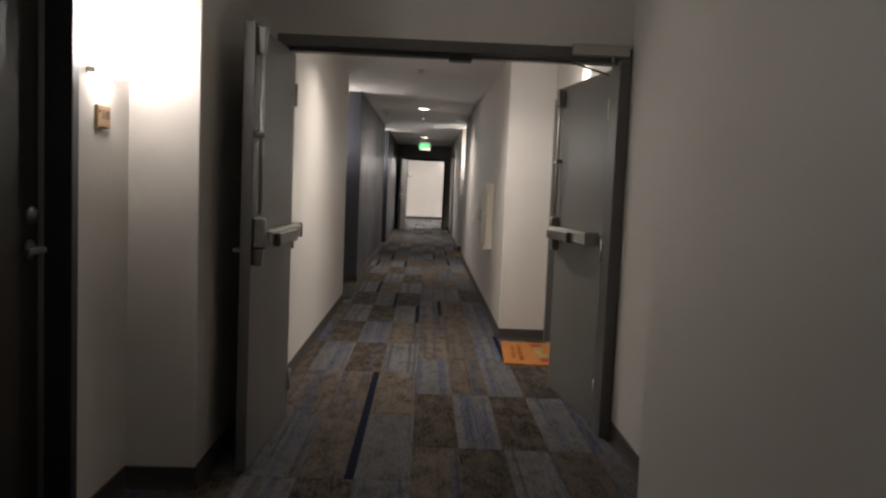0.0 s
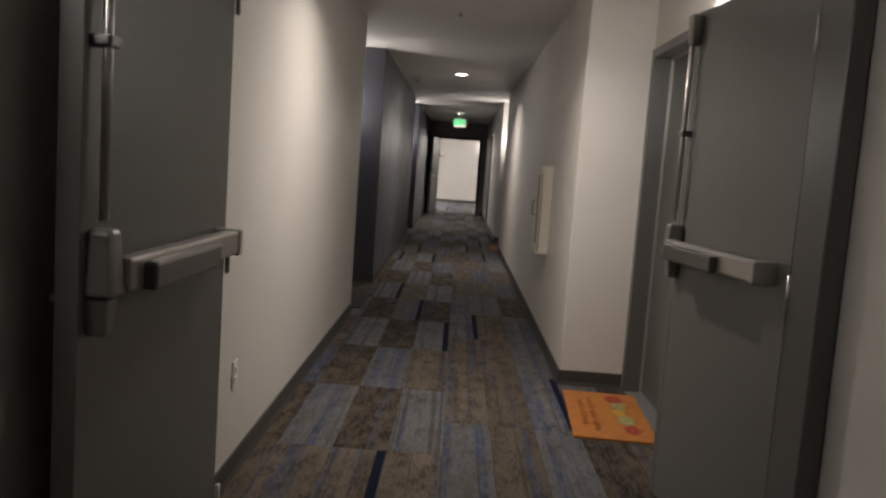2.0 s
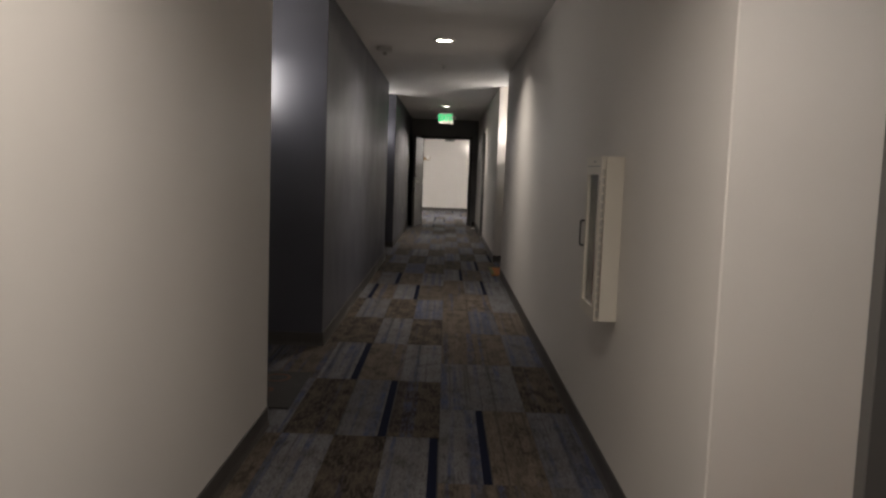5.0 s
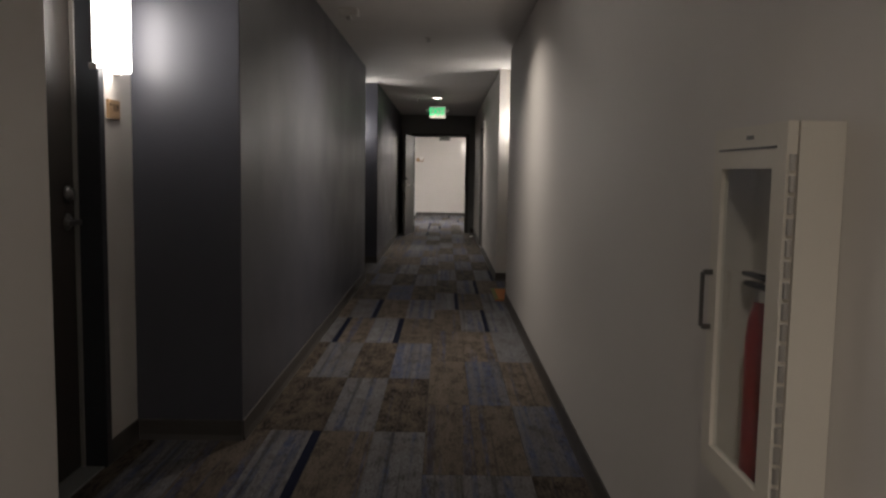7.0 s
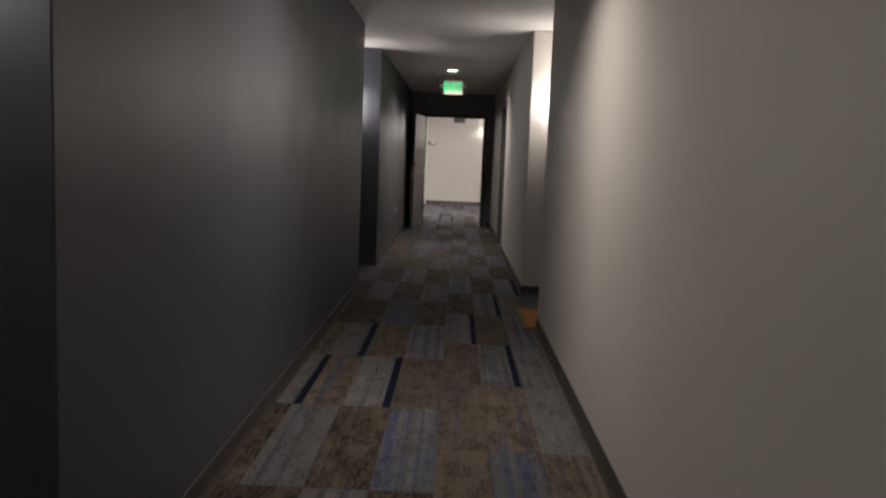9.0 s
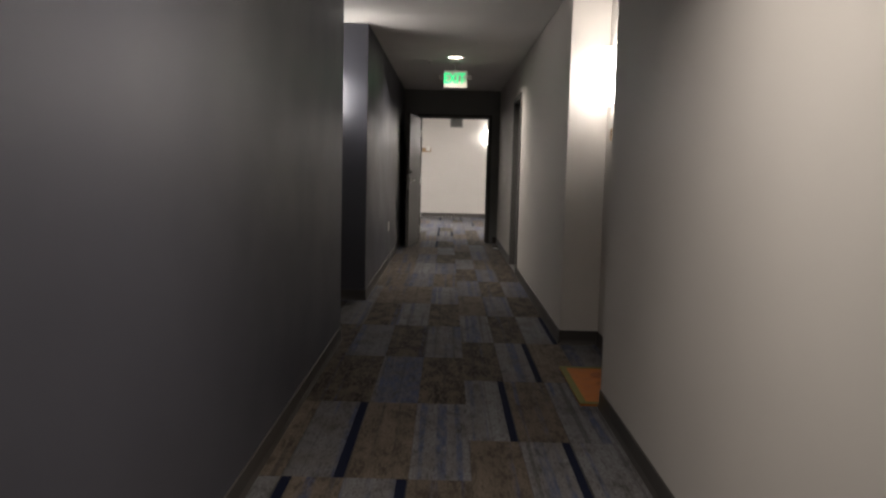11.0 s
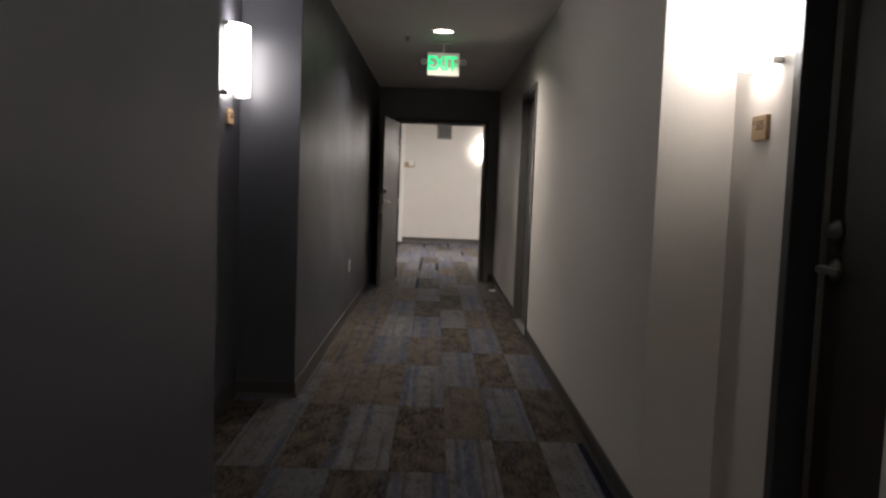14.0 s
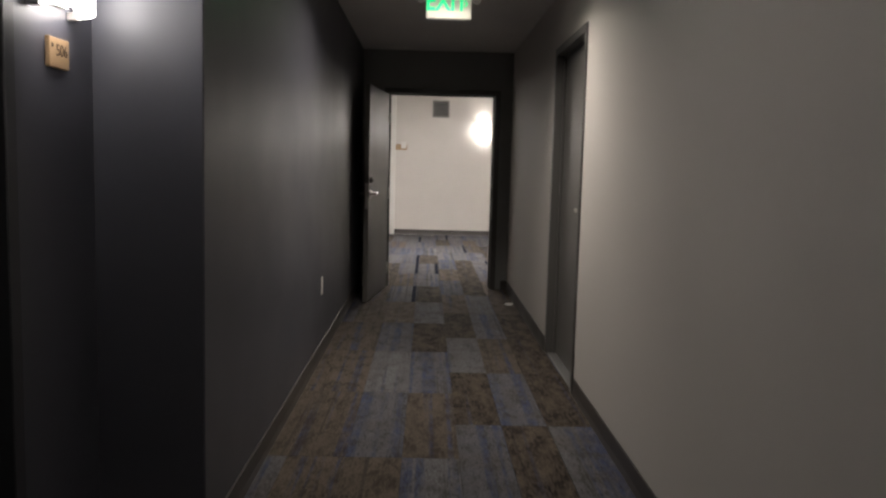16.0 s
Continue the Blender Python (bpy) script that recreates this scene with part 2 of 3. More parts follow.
slab("floor", boxes((-3.0, 3.0, -1.5, 32.0, -0.12, 0.0)), M_SLAB, "dark concrete floor slab under the carpet planks", "floor")
slab("ceiling", boxes((OUT_L, OUT_R, -1.5, 24.9, H, H + 0.15)), M_CEIL, "smooth off-white painted corridor ceiling", "ceiling")

WHITE = "warm off-white painted corridor wall, smooth finish"
NAVY = "charcoal navy painted accent wall with a slight sheen"
slab("wall_back", boxes((OUT_L, OUT_R, -1.65, -1.5, 0, H)), M_WHITE, WHITE, "wall")
slab("wall_left_1", boxes((OUT_L, LX, -1.5, 2.0, 0, H), bevel=BV), M_WHITE, WHITE, "wall")
wall_y("wall_left_2", OUT_L, BL, 2.0, 3.87, (2.36, 3.32, 2.07), M_WHITE, "off-white wall at the back of a shallow door recess")
slab("wall_left_8", boxes((OUT_L, LN, 3.87, 4.80, 0, H), bevel=BV), M_WHITE, WHITE, "wall")
slab("wall_left_3", boxes((OUT_L, -0.875, 4.80, 9.36, 0, H), bevel=BV), M_WHITE, WHITE, "wall")
wall_y("wall_left_4", OUT_L, BB, 9.36, 11.17, (9.85, 10.80, 2.07), M_WHITE, "off-white wall at the back of a shallow door recess")
slab("wall_left_5", boxes((OUT_L, LX, 11.17, 17.00, 0, H), bevel=BV), M_NAVY, NAVY, "wall")
wall_y("wall_left_6", OUT_L, BL, 17.00, 18.70, (17.18, 18.16, 2.07), M_NAVY, "charcoal navy wall at the back of a door recess")
slab("wall_left_7", boxes((OUT_L, LX, 18.70, 24.75, 0, H), bevel=BV), M_NAVY, NAVY, "wall")
slab("wall_right_1", boxes((RX, OUT_R, -1.5, 2.94, 0, H), bevel=BV), M_WHITE, WHITE, "wall")
slab("wall_right_2", boxes((RN, OUT_R, 2.94, 4.80, 0, H), (1.12, OUT_R, 4.80, 4.96, 0, H)), M_WHITE, WHITE, "wall")
wall_y("wall_right_3", BA, OUT_R, 4.96, 7.53, (6.45, 7.48, 2.07), M_WHITE, "off-white wall at the back of a wide door recess")
slab("wall_right_4", boxes((RX, OUT_R, 7.53, 15.50, 0, H), bevel=BV), M_WHITE, WHITE, "wall")
wall_y("wall_right_5", BR, OUT_R, 15.50, 17.05, (15.60, 16.51, 2.07), M_WHITE, "off-white wall at the back of a shallow door recess")
wall_y("wall_right_6", RX, OUT_R, 17.05, 24.75, (20.77, 21.80, 2.11), M_WHITE, "off-white corridor wall with a service door")
slab("wall_header", boxes((-0.875, 1.12, 4.80, 4.96, 2.09, H), (-0.875, -0.795, 4.80, 4.96, 0, 2.09), (1.06, 1.12, 4.80, 4.96, 0, 2.09)), M_WHITE, "off-white wall above the double fire doors", "wall")
slab("wall_end", boxes((0.57, RX, 24.75, 24.92, 0, H), (LX, -0.65, 24.75, 24.92, 0, 2.12), (LX, 0.57, 24.75, 24.92, 2.12, H),
                       (OUT_L, LX, 24.75, 24.92, 0, H), (RX, OUT_R, 24.75, 24.92, 0, H)), M_END, "grey wall around the open end door", "wall")

# the lobby beyond the end door
slab("lobby_wall_far", boxes((-3.0, 3.0, 31.6, 31.75, 0, 2.85)), M_WHITE, "bright off-white lobby wall facing the corridor", "wall")
slab("lobby_wall_left", boxes((-3.0, -2.85, 24.92, 31.6, 0, 2.85)), M_WHITE, WHITE, "wall")
slab("lobby_wall_right", boxes((2.85, 3.0, 24.92, 31.6, 0, 2.85)), M_WHITE, WHITE, "wall")
slab("lobby_wall_near", boxes((-2.85, OUT_L, 24.77, 24.92, 0, 2.85), (OUT_R, 2.85, 24.77, 24.92, 0, 2.85), (OUT_L, OUT_R, 24.905, 24.925, H, 2.85)), M_WHITE, WHITE, "wall")
slab("lobby_ceiling", boxes((-3.0, 3.0, 24.92, 31.75, 2.85, 3.0)), M_CEIL, "off-white painted lobby ceiling", "ceiling")


# baseboards: thin rubber cove base with a toe
def baseboard(x0, y0, x1, y1, nx, ny):
    """Along a wall from (x0, y0) to (x1, y1); (nx, ny) points off the wall."""
    bm = bmesh.new()
    prof = [(0.0, 0.0), (0.016, 0.0), (0.012, 0.012), (0.007, 0.03), (0.006, 0.098), (0.003, 0.102), (0.0, 0.102)]
    ends = []
    for x, y in ((x0, y0), (x1, y1)):
        ends.append([bm.verts.new((x + nx * d, y + ny * d, 0.003 + z)) for d, z in prof])
    for k in range(len(prof) - 1):
        bm.faces.new((ends[0][k], ends[0][k + 1], ends[1][k + 1], ends[1][k]))
    bm.faces.new(ends[0])
    bm.faces.new(ends[1][::-1])
    slab("baseboard", bm, M_BASE, "dark taupe rubber baseboard along the wall", "baseboard")


for run in (
    (LX, -1.4, LX, 2.0, 1, 0), (BL, 3.38, BL, 3.87, 1, 0), (BL, 3.87, LN, 3.87, 0, -1), (LN, 3.87, LN, 4.80, 1, 0),
    (-0.875, 4.96, -0.875, 9.36, 1, 0), (BB, 10.86, BB, 11.17, 1, 0), (BB, 11.17, LX, 11.17, 0, -1), (LX, 11.17, LX, 17.00, 1, 0),
    (BL, 18.24, BL, 18.70, 1, 0), (BL, 18.70, LX, 18.70, 0, -1), (LX, 18.70, LX, 24.75, 1, 0),
    (RX, -1.4, RX, 2.94, -1, 0), (RX, 2.94, RN, 2.94, 0, 1), (RN, 2.94, RN, 4.78, -1, 0), (BA, 4.98, BA, 6.40, -1, 0),
    (RX, 7.53, BA, 7.53, 0, -1), (RX, 7.53, RX, 15.50, -1, 0), (RX, 15.50, BR, 15.50, 0, 1), (RX, 17.05, BR, 17.05, 0, -1),
    (BR, 16.57, BR, 17.05, -1, 0), (RX, 17.05, RX, 20.72, -1, 0), (RX, 21.85, RX, 24.75, -1, 0), (0.63, 24.75, RX, 24.75, 0, -1),
    (-2.85, 31.6, -0.90, 31.6, 0, -1), (-0.80, 31.6, 2.85, 31.6, 0, -1), (-2.85, 24.95, -2.85, 31.6, 1, 0), (2.85, 24.95, 2.85, 31.6, -1, 0),
):
    baseboard(*run)


# ---------------------------------------------------------------- doors
def lever(parent, at, turn, material, reach=0.11):
    """A lever on a round rose, its arm along local y."""
    ob = part("handle", lathe(bmesh.new(), [(0.034, 0.0), (0.034, 0.006), (0.028, 0.011), (0.013, 0.012), (0.012, 0.045)]), material, parent, "satin metal lever handle", True)
    ob.matrix_basis = pose(*at) @ turn
    bm = bmesh.new()
    box(bm, -0.011, 0.011, -0.012, reach, 0.043, 0.058, 0.005, 2)
    part("lever", bm, material, ob)
    return ob


def knob(parent, at, turn, material):
    ob = part("deadbolt", lathe(bmesh.new(), [(0.032, 0.0), (0.032, 0.010), (0.024, 0.022), (0.017, 0.024), (0.015, 0.030), (0.004, 0.031)]), material, parent, "round deadbolt", True)
    ob.matrix_basis = pose(*at) @ turn
    return ob


def apartment_door(name, x, side, y0, y1, h, leaf_mat, frame_mat, metal, label, lock_far=True, deep=0.10, mark=True, hardware=True):
    """A door in a wall along y at x; side is +1 where the room that sees it lies towards +x."""
    d = thing(name, label, "door", kind="structure")
    w = 0.05
    s = side

    def bx(a, b, c, e, z0, z1):
        return (min(x + s * a, x + s * b), max(x + s * a, x + s * b), c, e, z0, z1)

    part("frame", boxes(bx(-deep - 0.06, 0.012, y0 - w, y0 + 0.004, 0.004, h), bx(-deep - 0.06, 0.012, y1 - 0.004, y1 + w, 0.004, h),
                        bx(-deep - 0.06, 0.012, y0 - w, y1 + w, h, h + w), bevel=0.003), frame_mat, d, "painted steel door frame")
    part("stop", boxes(bx(-deep + 0.002, -deep + 0.018, y0 + 0.004, y0 + 0.016, 0.004, h), bx(-deep + 0.002, -deep + 0.018, y1 - 0.016, y1 - 0.004, 0.004, h),
                       bx(-deep + 0.002, -deep + 0.018, y0 + 0.016, y1 - 0.016, h - 0.014, h)), M_ALU if mark else frame_mat, d)
    part("leaf", boxes(bx(-deep - 0.045, -deep, y0 + 0.006, y1 - 0.006, 0.012, h - 0.004), bevel=0.002), leaf_mat, d)
    part("threshold", boxes(bx(-deep - 0.05, 0.0, y0 + 0.004, y1 - 0.004, 0.0, 0.012), bevel=0.003), M_THRESH, d, "grey door threshold")
    if not hardware:
        return d
    y = y1 - 0.075 if lock_far else y0 + 0.075
    turn = Matrix.Rotation(radians(90 * s), 4, "Y")
    flip = turn @ Matrix.Rotation(radians(180 if lock_far else 0), 4, "Z")
    lever(d, (x - s * deep, y, 1.07), flip, metal)
    knob(d, (x - s * deep, y, 1.185), turn, metal)
    return d


apartment_door("door_1", BL, 1, 2.36, 3.32, 2.07, M_ESPRESSO, M_DARKFR, M_GUN, "closed espresso wood apartment door in a black frame")
apartment_door("door_2", BB, 1, 9.85, 10.80, 2.07, M_ESPRESSO, M_DARKFR, M_GUN, "closed espresso wood apartment door in a black frame")
apartment_door("door_3", BL, 1, 17.18, 18.16, 2.07, M_ESPRESSO, M_DARKFR, M_GUN, "closed espresso wood apartment door in a black frame")
apartment_door("door_4", BR, -1, 15.60, 16.51, 2.07, M_ESPRESSO, M_DARKFR, M_GUN, "closed espresso wood apartment door in a black frame")
d5 = apartment_door("door_5", BA, -1, 6.45, 7.48, 2.07, M_TAUPE, M_FRAME, M_STEEL, "closed grey painted door in a grey steel frame", lock_far=False, deep=0.11, hardware=False)
apartment_door("door_6", RX, -1, 20.79, 21.78, 2.09, M_LEAF, M_FRAME, M_STEEL, "closed grey service door in a grey steel frame", lock_far=False, deep=0.06, mark=False)

pv = part("peephole", rod(bmesh.new(), (0.006, 0, 0), (-0.006, 0, 0), 0.011, 0.008, 14), M_STEEL, d5, "small brass peephole")
pv.location = (BA + 0.11, 6.90, 1.53)

# double egress frame
fr = thing("fire_door_frame", "grey steel frame of the double fire doors", "door frame", (0, 4.88, 0), kind="structure")
for a, b in ((-0.805, -0.765), (0.998, 1.062)):
    part("jamb", boxes((a, b, -0.10, 0.10, 0.003, 2.035), bevel=0.004), M_FRAME, fr)
part("head", boxes((-0.795, 1.062, -0.10, 0.10, 2.035, 2.095), bevel=0.004), M_FRAME, fr)
part("head_stop", boxes((-0.742, 0.15, -0.012, 0.04, 2.018, 2.0348), (0.17, 0.998, -0.04, 0.012, 2.018, 2.0348)), M_FRAME, fr)
part("strike", boxes((0.10, 0.22, -0.08, 0.0, 1.998, 2.034), bevel=0.004), M_BLACK, fr, "black latch strike")
part("gasket", boxes((-0.742, 0.10, -0.085, -0.02, 2.012, 2.0345), bevel=0.003), M_BLACK, fr)


def tapered(x0, x1, y0, y1, z0, z1, squeeze, bevel=0.012):
    """A rounded case that narrows towards its top (or its foot, when squeeze is negative)."""
    bm = bmesh.new()
    box(bm, x0, x1, y0, y1, z0, z1)
    mid = (y0 + y1) / 2
    for v in bm.verts:
        if (v.co.z > (z0 + z1) / 2) == (squeeze > 0):
            v.co.y = mid + (v.co.y - mid) * (1 - abs(squeeze))
            v.co.x *= 0.85
    bmesh.ops.bevel(bm, geom=list(bm.edges), offset=bevel, segments=3, profile=0.5, affect="EDGES")
    return bm


def fire_door(name, label, pos, turn, side, closer):
    """A leaf from its hinge edge (local y = 0) to its latch edge (local y = 0.86); the bar is on local +x when side is 1."""
    d = thing(name, label, "fire door", pos, turn)
    s, W, Z = side, 0.89, 2.02
    t = 0.045

    def bx(a, b, y0, y1, z0, z1):
        return (min(s * a, s * b), max(s * a, s * b), y0, y1, z0, z1)

    part("leaf", boxes(bx(-t, 0, 0.0, W, 0.012, Z), bevel=0.003), M_LEAF, d)
    part("edge_guard", boxes(bx(-t - 0.002, 0.0015, W - 0.03, W + 0.002, 0.014, Z - 0.002), bevel=0.001), M_LEAF, d)
    # the bar
    bar = part("panic_bar", boxes(bx(0.03, 0.075, 0.10, W - 0.07, 1.035, 1.105), bevel=0.008, seg=2), M_ALU, d, "satin aluminium panic bar")
    part("push_pad", boxes(bx(0.072, 0.105, 0.34, W - 0.13, 1.030, 1.092), bevel=0.008, seg=2), M_GUN, bar, "dark push pad")
    part("end_cap", boxes(bx(0.0, 0.079, 0.078, 0.112, 1.032, 1.108), bevel=0.006, seg=2), M_ALU, bar)
    part("mount", boxes(bx(0.0, 0.034, 0.13, W - 0.15, 1.048, 1.092)), M_GUN, bar)
    case = part("latch_case", tapered(*bx(0.0, 0.065, W - 0.078, W - 0.012, 1.025, 1.165), 0.3), M_CASE, d, "moulded grey latch case")
    part("lower_cover", tapered(*bx(0.0, 0.05, W - 0.070, W - 0.020, 0.945, 1.024), -0.3, 0.008), M_CASE, case)
    part("vertical_rod", rod(bmesh.new(), (s * 0.028, W - 0.042, 1.18), (s * 0.028, W - 0.042, 1.90), 0.010), M_STEEL, d, "slim steel latch rod", True)
    part("rod_guide", boxes(bx(0.0, 0.045, W - 0.066, W - 0.018, 1.52, 1.545), bevel=0.006, seg=2), M_GUN, d)
    part("top_latch", tapered(*bx(0.0, 0.05, W - 0.074, W - 0.016, 1.88, 2.005), -0.45), M_CASE, d, "top latch cover")
    for z in (0.22, 1.02, 1.80):
        h = part("hinge", boxes(bx(-0.04, -0.005, -0.0035, 0.0, z - 0.06, z + 0.06)), M_STEEL, d, "steel butt hinge")
        part("pin", rod(bmesh.new(), (s * 0.006, -0.010, z - 0.06), (s * 0.006, -0.010, z + 0.06), 0.008), M_STEEL, h, smooth=True)
    # pull on the back
    pull = boxes(bx(-t - 0.055, -t - 0.04, W - 0.20, W - 0.075, 1.00, 1.018), bx(-t - 0.05, -t, W - 0.09, W - 0.075, 1.00, 1.018), bevel=0.003)
    part("back_lever", pull, M_STEEL, d)
    return d


fire_door("fire_door", "grey painted fire door held open, with panic bar", (-0.730, 4.98, 0), 178.0, -1, False)
right_leaf = fire_door("fire_door", "grey painted fire door swung open, with panic bar", (1.006, 5.0, 0), 7.6, -1, True)

cl = thing("door_closer", "aluminium door closer on the frame head with a folding arm", "door closer", (0.90, 4.775, 2.07))
part("body", boxes((-0.16, 0.14, -0.035, 0.006, -0.022, 0.035), bevel=0.006, seg=2), M_ALU, cl)
arm = bmesh.new()
rod(arm, (0.06, 0.0, -0.022), (0.06, 0.0, -0.055), 0.010)
box(arm, -0.155, 0.07, -0.010, 0.010, -0.060, -0.052)
part("arm", arm, M_GUN, cl)
rod2 = bmesh.new()
rod(rod2, (-0.15, 0.0, -0.062), (0.125, 0.30, -0.075), 0.006)
rod(rod2, (-0.15, 0.0, -0.05), (-0.15, 0.0, -0.072), 0.010)
box(rod2, 0.10, 0.138, 0.28, 0.32, -0.09, -0.055)
part("forearm", rod2, M_GUN, cl)

# end door, swung back into the corridor towards the wall
ef = thing("end_door_frame", "dark grey steel frame around the end door opening", "door frame", (0, 24.83, 0), kind="structure")
for a, b in ((-0.652, -0.600), (0.515, 0.572)):
    part("jamb", boxes((a, b, -0.10, 0.10, 0.003, 2.075), bevel=0.004), M_FRAME, ef)
part("head", boxes((-0.652, 0.572, -0.10, 0.10, 2.075, 2.125), bevel=0.004), M_FRAME, ef)
part("stop", boxes((-0.600, 0.515, 0.0, 0.03, 2.060, 2.0748), (0.500, 0.5148, 0.0, 0.03, 0.008, 2.060), (-0.5998, -0.585, 0.0, 0.03, 0.008, 2.060)), M_FRAME, ef)
part("strike_plate", boxes((0.505, 0.5165, -0.05, -0.008, 0.98, 1.10), bevel=0.002), M_BLACK, ef, "black strike plate")
ed = thing("end_door", "grey painted end door standing open against the corridor wall", "door", (-0.600, 24.715, 0), 172.5)
# local +y runs from the hinge to the latch edge, local -x faces the passage
part("leaf", boxes((0.0, 0.045, 0.0, 1.0, 0.012, 2.06), bevel=0.003), M_LEAF, ed)
part("edge_plate", boxes((0.009, 0.036, 0.9985, 1.002, 0.90, 1.14)), M_STEEL, ed, "steel latch plate")
for x, way in ((0.0, -1), (0.045, 1)):
    lever(ed, (x, 0.925, 1.04), Matrix.Rotation(radians(90 * way), 4, "Y") @ Matrix.Rotation(radians(180), 4, "Z"), M_STEEL)
    knob(ed, (x, 0.925, 1.17), Matrix.Rotation(radians(90 * way), 4, "Y"), M_GUN)
for z in (0.22, 1.02, 1.80):
    h = part("hinge", boxes((0.004, 0.040, -0.0035, 0.0, z - 0.06, z + 0.06)), M_STEEL, ed, "steel butt hinge")
    part("pin", rod(bmesh.new(), (-0.004, -0.006, z - 0.06), (-0.004, -0.006, z + 0.06), 0.008), M_STEEL, h, smooth=True)
ec = part("closer", boxes((0.045, 0.095, 0.16, 0.44, 1.96, 2.02), bevel=0.006), M_GUN, ed, "dark door closer body")
part("arm", rod(bmesh.new(), (0.075, 0.36, 2.025), (0.06, 0.06, 2.045), 0.007), M_GUN, ec)


# ---------------------------------------------------------------- wall lamps and signs
def make_sconce():
    """Half-round opal glass shade on a wall plate; local +x points off the wall, z = 0 at its lower edge."""
    s = thing("wall_sconce", "lit half-round opal glass wall sconce with nickel clips", "wall lamp", group="corridor sconces")
    bm = bmesh.new()
    R, D, Hh, n = 0.125, 0.095, 0.36, 14
    outer, inner = [], []
    for k in range(n + 1):
        a = -math.pi / 2 + math.pi * k / n
        for lst, f in ((outer, 1.0), (inner, 0.94)):
            x, y = 0.018 + D * f * math.cos(a), R * f * math.sin(a)
            lst.append((bm.verts.new((x, y, 0)), bm.verts.new((x, y, Hh))))
    for k in range(n):
        for lst in (outer, inner):
            bm.faces.new((lst[k][0], lst[k + 1][0], lst[k + 1][1], lst[k][1]))
        for z in (0, 1):
            bm.faces.new((outer[k][z], outer[k + 1][z], inner[k + 1][z], inner[k][z]))
    for k in (0, n):
        bm.faces.new((outer[k][0], outer[k][1], inner[k][1], inner[k][0]))
    part("shade", bm, M_SHADE, s, "glowing opal glass shade", True)
    part("wall_plate", boxes((0.0, 0.012, -0.095, 0.095, 0.02, 0.34), bevel=0.002), M_PLASTIC, s)
    for y in (-0.118, 0.118):
        for z in (0.006, Hh - 0.006):
            part("clip", boxes((0.0, 0.034, y - 0.012, y + 0.012, z - 0.014, z + 0.010), bevel=0.003), M_STEEL, s, "nickel glass clip")
    for at, turn, wide, watts, spread in (((0.116, 0, 0.18), (90, 0, -90), 0.11, FRONT_W, 150), ((0.06, 0.128, 0.18), (90, 0, 0.0), 0.05, SIDE_W, 120), ((0.06, -0.128, 0.18), (90, 0, 180), 0.05, SIDE_W, 120), ((0.06, 0, 0.362), (180, 0, 0), 0.15, UP_W, 150)):
        la = bpy.data.lights.new("bulb", "AREA")
        la.shape, la.size, la.size_y, la.energy, la.spread, la.color = "RECTANGLE", wide, 0.06 if wide == 0.15 else 0.30, watts, radians(spread), WARM[:3]
        lamp = new("bulb", la)
        lamp.parent = s
        lamp.matrix_basis = pose(*at, *turn)
    return s


first = make_sconce()
first.matrix_basis = pose(BL, 3.58, 1.70)
for x, y, turn in ((BB, 10.86, 0), (BL, 18.42, 0), (BR, 16.79, 180), (BA, 6.25, 180)):
    copy_thing(first, pose(x, y, 1.70, 0, 0, turn))
copy_thing(first, pose(0.86, 31.6, 1.84, 0, 0, -90))
# four unseen copies, added only to light the lobby from out of view
for x in (-2.0, 2.2):
    copy_thing(first, pose(x, 31.6, 1.84, 0, 0, -90))
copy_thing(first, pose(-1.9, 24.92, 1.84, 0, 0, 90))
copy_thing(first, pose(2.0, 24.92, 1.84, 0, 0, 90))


def room_sign(number, at, turn):
    s = thing("room_sign", f"square bamboo room number plaque reading {number}", "door sign", at, turn, "room number plaques")
    part("plaque", boxes((0.0, 0.014, -0.059, 0.059, -0.041, 0.041), bevel=0.002), M_BIRCH, s)
    face = pose(0.0145, 0, 0.006, 90, 0, 90)
    lettering("number", number, 0.046, 0.0006, face @ pose(0.012, 0, 0), M_BURN, s, "dark engraved number")
    part("emblem", rod(bmesh.new(), (0.0135, -0.044, 0.018), (0.0152, -0.044, 0.018), 0.007, 0.007, 6), M_BURN, s)
    part("braille_strip", boxes((0.0135, 0.0148, -0.042, 0.042, -0.034, -0.028)), M_BIRCH, s)


room_sign("510", (BL, 3.585, 1.545), 0)
room_sign("508", (BB, 10.95, 1.545), 0)
room_sign("506", (BL, 18.45, 1.59), 0)
room_sign("505", (BR, 16.79, 1.50), 180)


# ---------------------------------------------------------------- ceiling fixtures
def downlight(y):
    d = thing("downlight", "lit round recessed ceiling downlight with white trim", "ceiling light", (-0.085, y, H), group="downlights")
    part("trim", lathe(bmesh.new(), [(0.078, -0.002), (0.105, -0.002), (0.108, -0.006), (0.100, -0.010), (0.082, -0.011), (0.078, -0.001)], caps=False), M_PLASTIC, d, smooth=True)
    part("lens", lathe(bmesh.new(), [(0.077, -0.0015), (0.070, -0.003), (0.03, -0.0036), (0.002, -0.0038)]), M_LENS, d, "glowing lens", True)
    la = bpy.data.lights.new("bulb", "AREA")
    la.shape, la.size, la.energy, la.spread, la.color = "DISK", 0.13, DOWN_W, radians(140), (1.0, 0.91, 0.82)
    lamp = new("bulb", la)
    lamp.parent = d
    lamp.matrix_basis = pose(0, 0, -0.016)
    return d


downlight(6.75)
downlight(13.1)
downlight(20.75)

